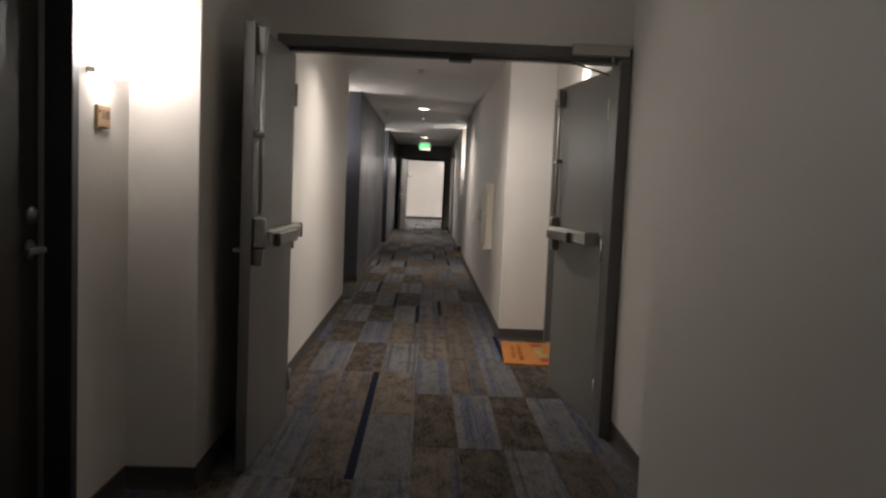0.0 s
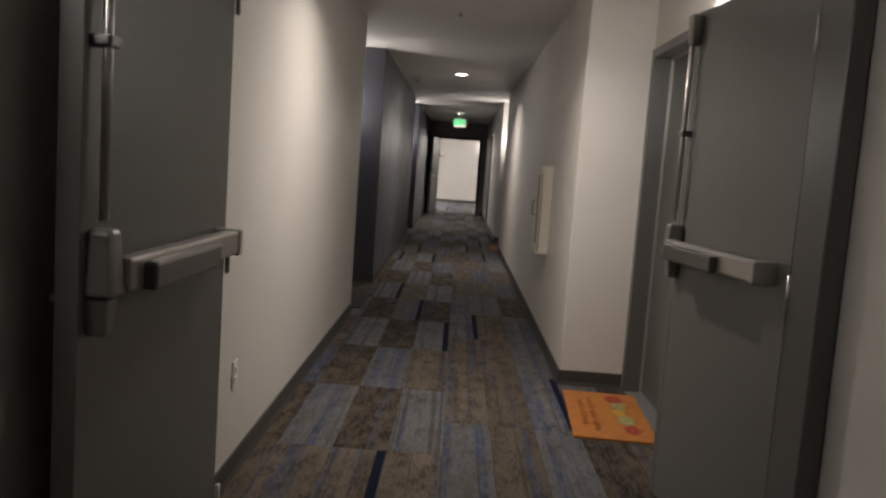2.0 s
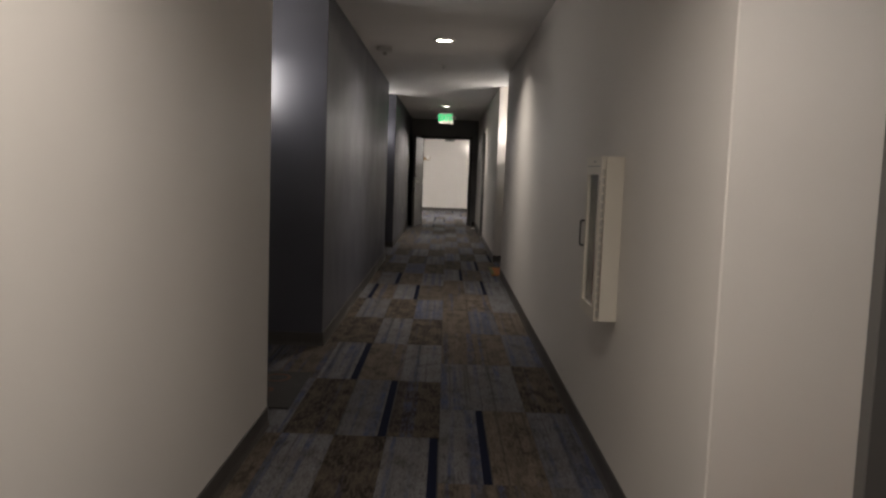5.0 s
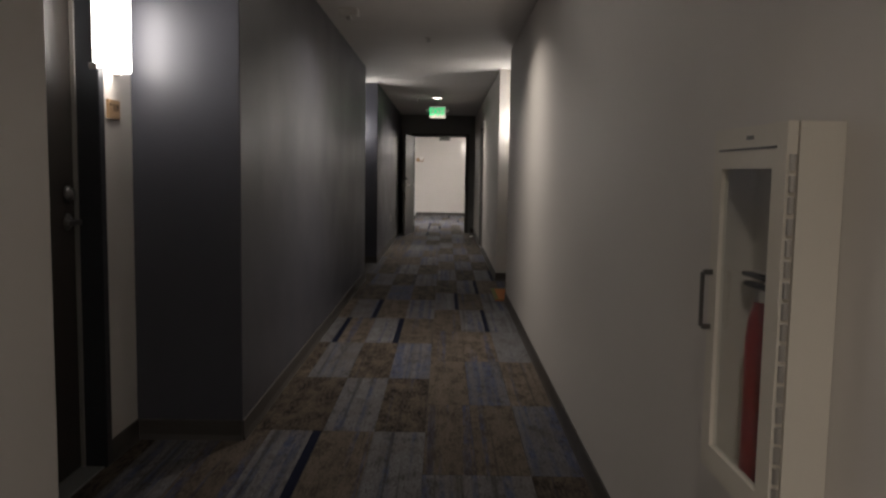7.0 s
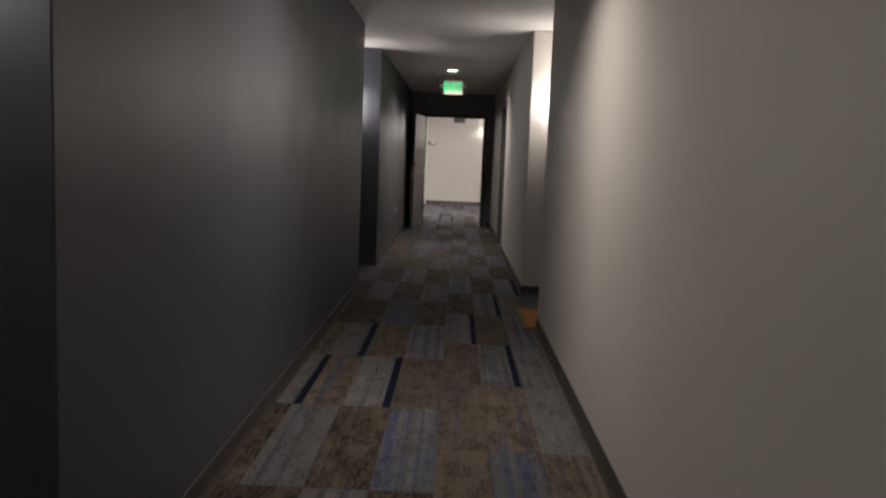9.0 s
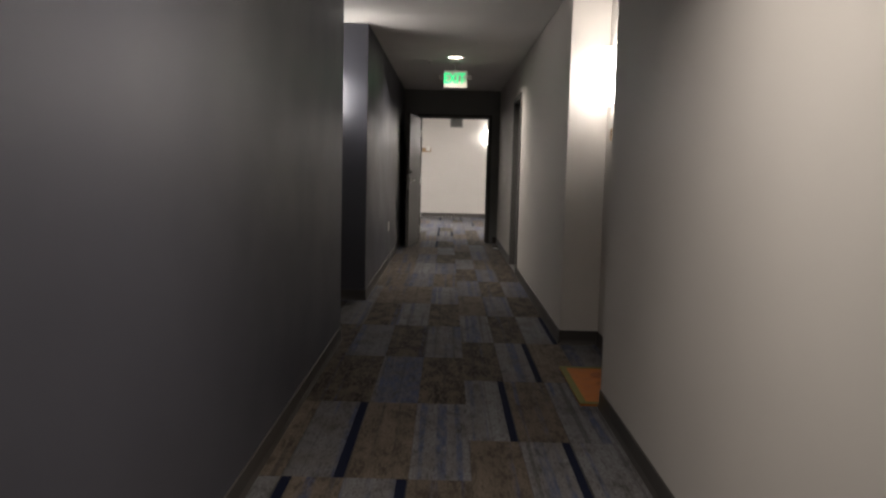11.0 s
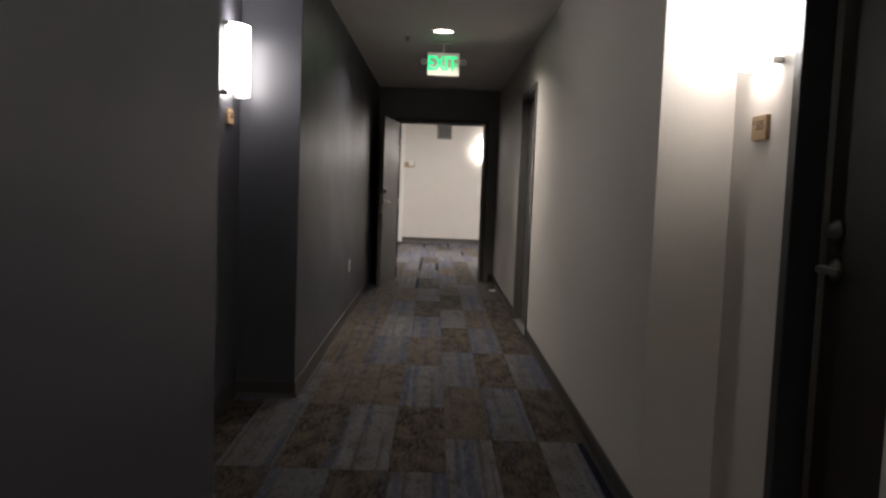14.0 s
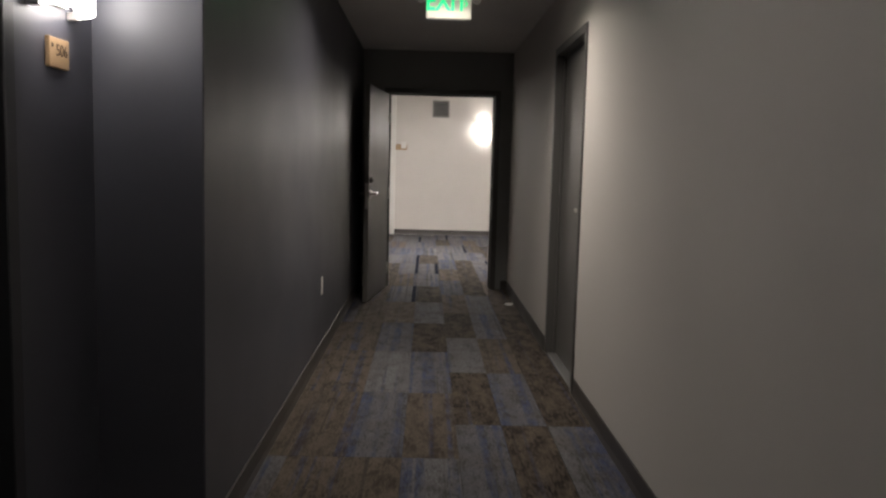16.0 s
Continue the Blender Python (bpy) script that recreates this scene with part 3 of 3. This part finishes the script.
sd = thing("smoke_detector", "white round smoke detector on the ceiling", "smoke detector", (-0.11, 7.67, H))
part("mount", lathe(bmesh.new(), [(0.065, 0.0), (0.065, -0.012), (0.060, -0.016)]), M_PLASTIC, sd, smooth=True)
part("body", lathe(bmesh.new(), [(0.056, -0.016), (0.054, -0.036), (0.040, -0.046), (0.012, -0.050)]), M_PLASTIC, sd, smooth=True)

for x, y in ((-0.10, 8.9), (-0.10, 14.9), (-0.39, 21.09)):
    sp = thing("sprinkler_head", "small white pendent sprinkler head in the ceiling", "sprinkler", (x, y, H), group="sprinklers")
    part("plate", lathe(bmesh.new(), [(0.036, 0.0), (0.034, -0.006), (0.014, -0.008)]), M_PLASTIC, sp, smooth=True)
    part("head", lathe(bmesh.new(), [(0.012, -0.008), (0.010, -0.030), (0.018, -0.032), (0.018, -0.035)]), M_STEEL, sp, smooth=True)

hs = thing("alarm_strobe", "white ceiling alarm strobe with a small lens", "alarm", (-0.68, 13.65, H))
part("housing", boxes((-0.075, 0.075, -0.06, 0.06, -0.055, 0.0), bevel=0.014, seg=3), M_PLASTIC, hs)
part("lens", boxes((-0.02, 0.02, -0.045, 0.045, -0.080, -0.053), bevel=0.01, seg=2), M_ALU, hs)

ex = thing("exit_sign", "white ceiling-hung exit sign with lit green letters and two lamp heads", "exit sign", (-0.075, 21.30, H))
ex.scale = (0.84, 1, 0.88)
part("canopy", boxes((-0.07, 0.07, -0.035, 0.035, -0.022, 0.0), bevel=0.006, seg=2), M_PLASTIC, ex)
part("stem", boxes((-0.012, 0.012, -0.012, 0.012, -0.13, -0.02), bevel=0.004), M_PLASTIC, ex)
part("housing", boxes((-0.168, 0.168, -0.028, 0.028, -0.335, -0.105), bevel=0.010, seg=3), M_SIGN, ex, "softly lit white housing")
lettering("letters", "EXIT", 0.165, 0.0012, pose(-0.016, -0.029, -0.218, 90, 0, 0) @ Matrix.Diagonal((0.92, 1.18, 1, 1)), M_GREEN, ex, "glowing green letters", 0.003)
la = bpy.data.lights.new("led", "AREA")
la.shape, la.size, la.size_y, la.energy, la.color = "RECTANGLE", 0.26, 0.03, 0.14, (0.02, 1.0, 0.33)
led = new("led", la)
led.parent = ex
led.matrix_basis = pose(0, 0, -0.117, 180, 0, 0)
chev = bmesh.new()
for z in (-1, 1):
    rod(chev, (0.118, -0.0285, -0.228 + z * 0.022), (0.136, -0.0285, -0.228), 0.005, seg=8)
part("chevron", chev, M_GREEN, ex, "glowing green arrow")
for s in (-1, 1):
    hd = part("lamp_head", rod(bmesh.new(), (s * 0.205, -0.045, -0.20), (s * 0.205, 0.02, -0.185), 0.034, 0.026, 20), M_PLASTIC, ex, "round emergency lamp head")
    part("bracket", rod(bmesh.new(), (s * 0.15, 0, -0.185), (s * 0.205, 0, -0.185), 0.012), M_PLASTIC, hd)
    part("lens", rod(bmesh.new(), (s * 0.205, -0.048, -0.2005), (s * 0.205, -0.0445, -0.20), 0.029, 0.029, 20), M_ALU, hd)


# ---------------------------------------------------------------- fire extinguisher cabinet
cy0, cy1, cz0, cz1, cx = 8.72, 9.06, 0.708, 1.385, 0.626
cab = thing("extinguisher_cabinet", "cream steel wall cabinet with a glazed door and handle", "fire cabinet", (0, 0, 0))
w = 0.012
shell = box(bmesh.new(), cx, RX - 0.001, cy0, cy1, cz0, cz1)
bmesh.ops.delete(shell, geom=[f for f in shell.faces if f.normal.x < -0.5 or abs(f.calc_center_median().x - cx) < 1e-5], context="FACES")
bmesh.ops.recalc_face_normals(shell, faces=shell.faces)
bmesh.ops.solidify(shell, geom=list(shell.faces), thickness=w * 0.6)
part("body", shell, M_CABINET, cab)
dr = part("door", boxes((cx - 0.02, cx - 0.003, cy0, cy0 + 0.055, cz0, cz1), (cx - 0.02, cx - 0.003, cy1 - 0.045, cy1, cz0, cz1),
                        (cx - 0.02, cx - 0.003, cy0 + 0.055, cy1 - 0.045, cz0, cz0 + 0.05), (cx - 0.02, cx - 0.003, cy0 + 0.055, cy1 - 0.045, cz1 - 0.075, cz1)), M_CABINET, cab, "cream door frame")
pane = part("pane", boxes((cx - 0.013, cx - 0.010, cy0 + 0.05, cy1 - 0.04, cz0 + 0.045, cz1 - 0.07)), M_GLASS, dr, "clear glass pane")
pane.visible_shadow = False
part("slot", boxes((cx - 0.0215, cx - 0.0195, cy0 + 0.04, cy1 - 0.03, cz1 - 0.042, cz1 - 0.038)), M_GUN, dr)
part("emblem", boxes((cx - 0.0215, cx - 0.0195, cy0 + 0.14, cy0 + 0.17, cz1 - 0.024, cz1 - 0.017)), M_GUN, dr)
hb = bmesh.new()
hy, hz = cy1 - 0.018, 1.05
box(hb, cx - 0.043, cx - 0.035, hy - 0.004, hy + 0.004, hz - 0.055, hz + 0.055, 0.002)
for z in (-0.055, 0.055):
    box(hb, cx - 0.037, cx - 0.019, hy - 0.005, hy + 0.005, hz + z - 0.005, hz + z + 0.005)
part("handle", hb, M_GUN, dr, "dark wire pull handle")
hg = bmesh.new()
for k in range(18):
    z = cz0 + 0.02 + k * 0.034
    rod(hg, (cx - 0.011, cy0 - 0.004, z), (cx - 0.011, cy0 - 0.004, z + 0.026), 0.006, seg=8)
part("piano_hinge", hg, M_ALU, cab, "knuckled piano hinge")["kind"] = "stuff"

fe = thing("fire_extinguisher", "red fire extinguisher standing inside the cabinet", "fire extinguisher", (0.662, 8.905, cz0 + w))
fe.scale = (1.15, 1.15, 0.78)
part("cylinder", lathe(bmesh.new(), [(0.022, 0.0), (0.026, 0.004), (0.0275, 0.02), (0.0275, 0.36), (0.025, 0.40), (0.020, 0.425), (0.018, 0.43), (0.018, 0.445)]), M_RED, fe, smooth=True)
part("valve", rod(bmesh.new(), (0, 0, 0.44), (0, 0, 0.475), 0.016), M_STEEL, fe)
part("grip", boxes((-0.010, 0.010, -0.02, 0.075, 0.470, 0.482), (-0.010, 0.010, -0.015, 0.085, 0.494, 0.504), bevel=0.003), M_BLACK, fe)
hose = bmesh.new()
pts = [(0, -0.02, 0.46), (0.0, -0.06, 0.45), (0.0, -0.072, 0.40), (0, -0.066, 0.30), (0, -0.062, 0.16)]
for a, b in zip(pts, pts[1:]):
    rod(hose, a, b, 0.010, seg=10)
part("hose", hose, M_BLACK, fe)


# ---------------------------------------------------------------- outlets
def outlet(at, turn=0):
    o = thing("wall_outlet", "white duplex wall outlet low on the wall", "outlet", at, turn, "outlets")
    part("plate", boxes((0.0, 0.006, -0.036, 0.036, -0.058, 0.058), bevel=0.002), M_PLASTIC, o)
    for z in (-0.02, 0.02):
        s = part("socket", boxes((0.005, 0.009, -0.017, 0.017, z - 0.014, z + 0.014), bevel=0.002), M_PLASTIC, o)
        part("slots", boxes((0.0088, 0.0094, -0.008, -0.006, z - 0.004, z + 0.006), (0.0088, 0.0094, 0.006, 0.008, z - 0.004, z + 0.006)), M_BLACK, s)


outlet((-0.875, 5.69, 0.44))
outlet((LX, 21.55, 0.49))


# ---------------------------------------------------------------- door mats
def mat_base(name, label, at, turn, wx, wy, material):
    m = thing(name, label, "door mat", at, turn)
    bm = bmesh.new()
    rng = random.Random(7)
    nx, ny = 10, 18
    top = [[bm.verts.new((-wx / 2 + wx * i / nx + (rng.uniform(-1, 1) * 0.002), -wy / 2 + wy * j / ny + rng.uniform(-1, 1) * 0.002, 0.011 + rng.uniform(-1, 1) * 0.0008))
            for j in range(ny + 1)] for i in range(nx + 1)]
    low = [[bm.verts.new((v.co.x * 1.004, v.co.y * 1.004, 0.0)) if i in (0, nx) or j in (0, ny) else None for j, v in enumerate(r)] for i, r in enumerate(top)]
    for i in range(nx):
        for j in range(ny):
            bm.faces.new((top[i][j], top[i + 1][j], top[i + 1][j + 1], top[i][j + 1]))
    for i in range(nx):
        for j in (0, ny):
            bm.faces.new((top[i][j], top[i + 1][j], low[i + 1][j], low[i][j]))
    for j in range(ny):
        for i in (0, nx):
            bm.faces.new((top[i][j], top[i][j + 1], low[i][j + 1], low[i][j]))
    part("coir", bm, material, m)
    return m


def oval(cx_, cy_, rx, ry, z=0.0125, lobes=0, hollow=0.0):
    bm = bmesh.new()
    n = 28
    ring, inn, low = [], [], []
    for k in range(n):
        a = 2 * math.pi * k / n
        f = 1 + (0.07 * abs(math.sin(lobes * a / 2)) if lobes else 0)
        x, y = rx * f * math.cos(a), ry * f * math.sin(a)
        ring.append(bm.verts.new((cx_ + x, cy_ + y, z)))
        inn.append(bm.verts.new((cx_ + x * hollow, cy_ + y * hollow, z)))
    for k in range(n):
        if hollow:
            bm.faces.new((ring[k], ring[(k + 1) % n], inn[(k + 1) % n], inn[k]))
    if not hollow:
        for v in inn:
            bm.verts.remove(v)
        bm.faces.new(ring)
    r = bmesh.ops.extrude_face_region(bm, geom=list(bm.faces))
    bmesh.ops.translate(bm, vec=(0, 0, 0.0012), verts=[v for v in r["geom"] if isinstance(v, bmesh.types.BMVert)])
    return bm


FLOOR = 0.0075
m1 = mat_base("door_mat", "orange coir door mat printed with gourds, beside a grey door", (0.895, 6.935, FLOOR), -3.5, 0.43, 0.86, M_ORANGE)
for cx_, cy_, rx, ry, ink in ((0.075, 0.30, 0.050, 0.075, "red"), (0.085, 0.165, 0.045, 0.075, "green"), (0.075, 0.035, 0.035, 0.060, "yellow"),
                              (0.095, -0.105, 0.045, 0.080, "green"), (0.105, -0.255, 0.040, 0.075, "red")):
    g = part("gourd_print", oval(cx_, cy_, rx, ry, 0.0118, 6), M_INK[ink], m1)
    part("gourd_ring", oval(cx_, cy_, rx * 0.62, ry * 0.62, 0.0124, 0, 0.72), M_INK["maroon" if ink == "red" else "yellow"], g)
    part("stalk", boxes((cx_ + rx * 0.9, cx_ + rx * 1.5, cy_ - 0.008, cy_ + 0.008, 0.0118, 0.0134)), M_INK["brown"], g)
rng = random.Random(3)
for row, (x0, lo, hi) in enumerate(((-0.075, -0.30, 0.27), (-0.13, -0.22, 0.24))):
    bm = bmesh.new()
    y = lo
    while y < hi:
        ln = rng.uniform(0.02, 0.05)
        hgt = rng.uniform(0.010, 0.024)
        rod(bm, (x0 - hgt, y, 0.0125), (x0 + hgt, y + ln * 0.6, 0.0115), 0.0022, seg=6)
        rod(bm, (x0 + hgt, y + ln * 0.6, 0.0125), (x0 - hgt * 0.6, y + ln, 0.0115), 0.0020, seg=6)
        y += ln + rng.uniform(0.004, 0.02)
    part("script_print", bm, M_INK["brown"], m1, "unreadable brown script")

m2 = mat_base("door_mat", "rust orange door mat with an olive border in a recess", (0.80, 15.92, FLOOR), 0, 0.40, 0.80, M_RUST)
part("border", boxes((-0.205, -0.165, -0.405, 0.405, 0.0118, 0.0132), (0.165, 0.205, -0.405, 0.405, 0.0118, 0.0132),
                     (-0.165, 0.165, -0.405, -0.365, 0.0118, 0.0132), (-0.165, 0.165, 0.365, 0.405, 0.0118, 0.0132)), M_OLIVE, m2, "olive green border")
for y in (-0.2, 0.0, 0.2):
    part("leaf_print", oval(0.02, y, 0.06, 0.07, 0.0118, 8), M_INK["brown"], m2)

m3 = mat_base("door_mat", "black door mat with a faint rust wreath print", (-1.03, 10.0, FLOOR), 0, 0.42, 0.75, M_DKMAT)
part("wreath_print", oval(0.03, 0.22, 0.075, 0.085, 0.0118, 10, 0.78), M_INK["ember"], m3)
for y in (-0.05, -0.18):
    part("wreath_print", oval(0.0, y, 0.06, 0.05, 0.0118, 6, 0.7), M_INK["ember"], m3)

# crumpled wrapper by the wall
bm = bmesh.new()
bmesh.ops.create_icosphere(bm, subdivisions=2, radius=0.03)
rng = random.Random(11)
for v in bm.verts:
    v.co = Vector((v.co.x * 1.5, v.co.y * 1.2, v.co.z * 0.45)) * rng.uniform(0.7, 1.2)
    v.co.z = max(v.co.z, -0.010) + 0.010
wr = tagged(new("paper_scrap", finish("paper_scrap", bm, M_PLASTIC)), "small crumpled pale paper scrap on the carpet", "litter")
wr.location = (0.63, 23.75, FLOOR)

# ---------------------------------------------------------------- lobby
slab("trim", boxes((-0.90, -0.80, 31.575, 31.6, 0.004, 2.85), bevel=0.004), M_PLASTIC, "white painted vertical trim on the lobby wall", "trim")
vt = thing("wall_vent", "square grey louvred vent high on the lobby wall", "vent", (0.045, 31.6, 2.41))
part("frame", boxes((-0.16, 0.16, -0.015, 0.0, -0.16, -0.13), (-0.16, 0.16, -0.015, 0.0, 0.13, 0.16), (-0.16, -0.13, -0.015, 0.0, -0.13, 0.13), (0.13, 0.16, -0.015, 0.0, -0.13, 0.13), bevel=0.002), M_VENT, vt)
part("backing", boxes((-0.13, 0.13, -0.004, -0.001, -0.13, 0.13)), M_BLACK, vt)
for k in range(9):
    sl = part("slat", boxes((-0.13, 0.13, -0.012, 0.002, -0.002, 0.002)), M_VENT, vt)
    sl.matrix_basis = pose(0, -0.006, -0.112 + k * 0.028, 35, 0, 0)
nt2 = thing("notice_plate", "small beige notice plate on the lobby wall", "sign", (-0.72, 31.6, 1.68))
part("plate", boxes((-0.14, 0.14, -0.02, 0.0, -0.06, 0.05), bevel=0.004), M_BIRCH, nt2)
part("raised_box", boxes((0.02, 0.12, -0.05, -0.018, -0.03, 0.09), bevel=0.006), M_PLASTIC, nt2)

# out of view: a ceiling panel added to brighten the lobby, its form assumed
pl = thing("lobby_ceiling_light", "added flat rectangular fill light on the lobby ceiling, out of view", "ceiling light", (0.0, 28.2, 2.85))
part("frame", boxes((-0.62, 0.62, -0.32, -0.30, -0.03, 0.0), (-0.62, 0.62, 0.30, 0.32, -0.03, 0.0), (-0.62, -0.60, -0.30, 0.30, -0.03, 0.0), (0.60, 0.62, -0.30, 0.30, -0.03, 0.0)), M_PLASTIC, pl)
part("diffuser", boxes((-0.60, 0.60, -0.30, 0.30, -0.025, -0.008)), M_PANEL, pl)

# ---------------------------------------------------------------- carpet planks, last
carpet = thing("carpet", "worn carpet planks in mottled taupe, grey and blue with navy bands", "carpet", kind="structure")
PW, PL = 0.256, 1.04
RW = 0.234                             # planks past the middle joint lie a little tighter
GAP = 0.0006
# d worn brown, t taupe, g grey, b blue-grey; n grey with a navy band along one edge, u taupe with it, m taupe with it along the other
LEFT_ROWS = ("dgdg", "gbug", "ttut", "dgdg", "bdbt", "tgdn", "gdnd", "tntg", "ddgd", "dgdb", "gmnt", "tntg",
             "ddbd", "dbdg", "gdgd", "gttg", "ttbt", "ttgb", "ttbd", "bttg", "gtnd", "tdtg")
LEFT_START = 9.25 - 6 * PL
RIGHT_ROWS = ("gtbg", "tdgt", "dgdg", "gtgd", "ttng", "ttgd", "ntbt", "ggdt", "ttbg", "tbtd", "ttgt", "tngd", "ntgb",
              "dntg", "gdnt", "tbdg", "bdgt", "dbdd", "gtdg", "dbdt", "tgtd", "bdtg", "tdbt")
RIGHT_START = 8.69 - 6 * PL


def plank_mesh(kind, edge=0):
    """One plank; edge is +1 or -1 where a navy band runs along it."""
    h, l, w = PW / 2 - GAP, PL / 2 - GAP, 0.046
    if not edge:
        return finish("plank", boxes((-h, h, -l, l, 0.0, 0.0072), bevel=0.0012), M_CARPET[kind])
    inner = h - w
    bm = boxes((-h, inner, -l, l, 0.0, 0.0072), (inner, h - 0.006, -l, l, 0.0, 0.0070))
    if edge < 0:
        bmesh.ops.scale(bm, vec=(-1, 1, 1), verts=bm.verts)
    me = finish("plank", bm, M_CARPET[kind])
    me.materials.append(M_BAND)
    for p in me.polygons:
        p.material_index = 1 if p.center.x * edge > inner + 0.001 else 0
    return me


MESHES = {k: plank_mesh(k) for k in "dtgb"}
MESHES.update(n=plank_mesh("g", 1), u=plank_mesh("t", 1), m=plank_mesh("t", -1), e=plank_mesh("g", -1))


def walked(x, y):
    """Whether a plank there shows anywhere."""
    if LX - 0.12 < x < RX + 0.12:
        return True
    if x < 0:
        return any(a - 0.5 < y < b + 0.5 for a, b in ((2.0, 3.87), (9.36, 11.17), (17.00, 18.70)))
    return any(a - 0.5 < y < b + 0.5 for a, b in ((2.94, 7.53), (15.50, 17.05)))


rng = random.Random(5)
rest_bm = bmesh.new()
for col in range(-6, 6):
    width = PW if col < 0 else RW
    x = -0.010 + (col + 0.5) * width
    rows, start = (LEFT_ROWS, LEFT_START) if col < 0 else (RIGHT_ROWS, RIGHT_START)
    place = col + 4 if col < 0 else col
    for row in range(-4, 30):
        y = start + (row + 0.5) * PL
        if not -1.3 < y < 31.4:
            continue
        if y < 0.2 or row < 0:
            box(rest_bm, x - width / 2 + GAP, x + width / 2 - GAP, y - PL / 2 + GAP, y + PL / 2 - GAP, 0.0, 0.0072)
            continue
        if y < 24.7 and not walked(x, y):
            continue
        kind = rows[row][place] if 0 <= place < 4 and row < len(rows) else rng.choice("dgtbgdn")
        ob = new("plank", MESHES[kind])
        ob.parent = carpet
        ob.location, ob.scale = (x, y, 0), (width / PW, 1, 1)
rest = part("rest_of_planks", rest_bm, M_CARPET_BACK, carpet)
rest["kind"] = "stuff"
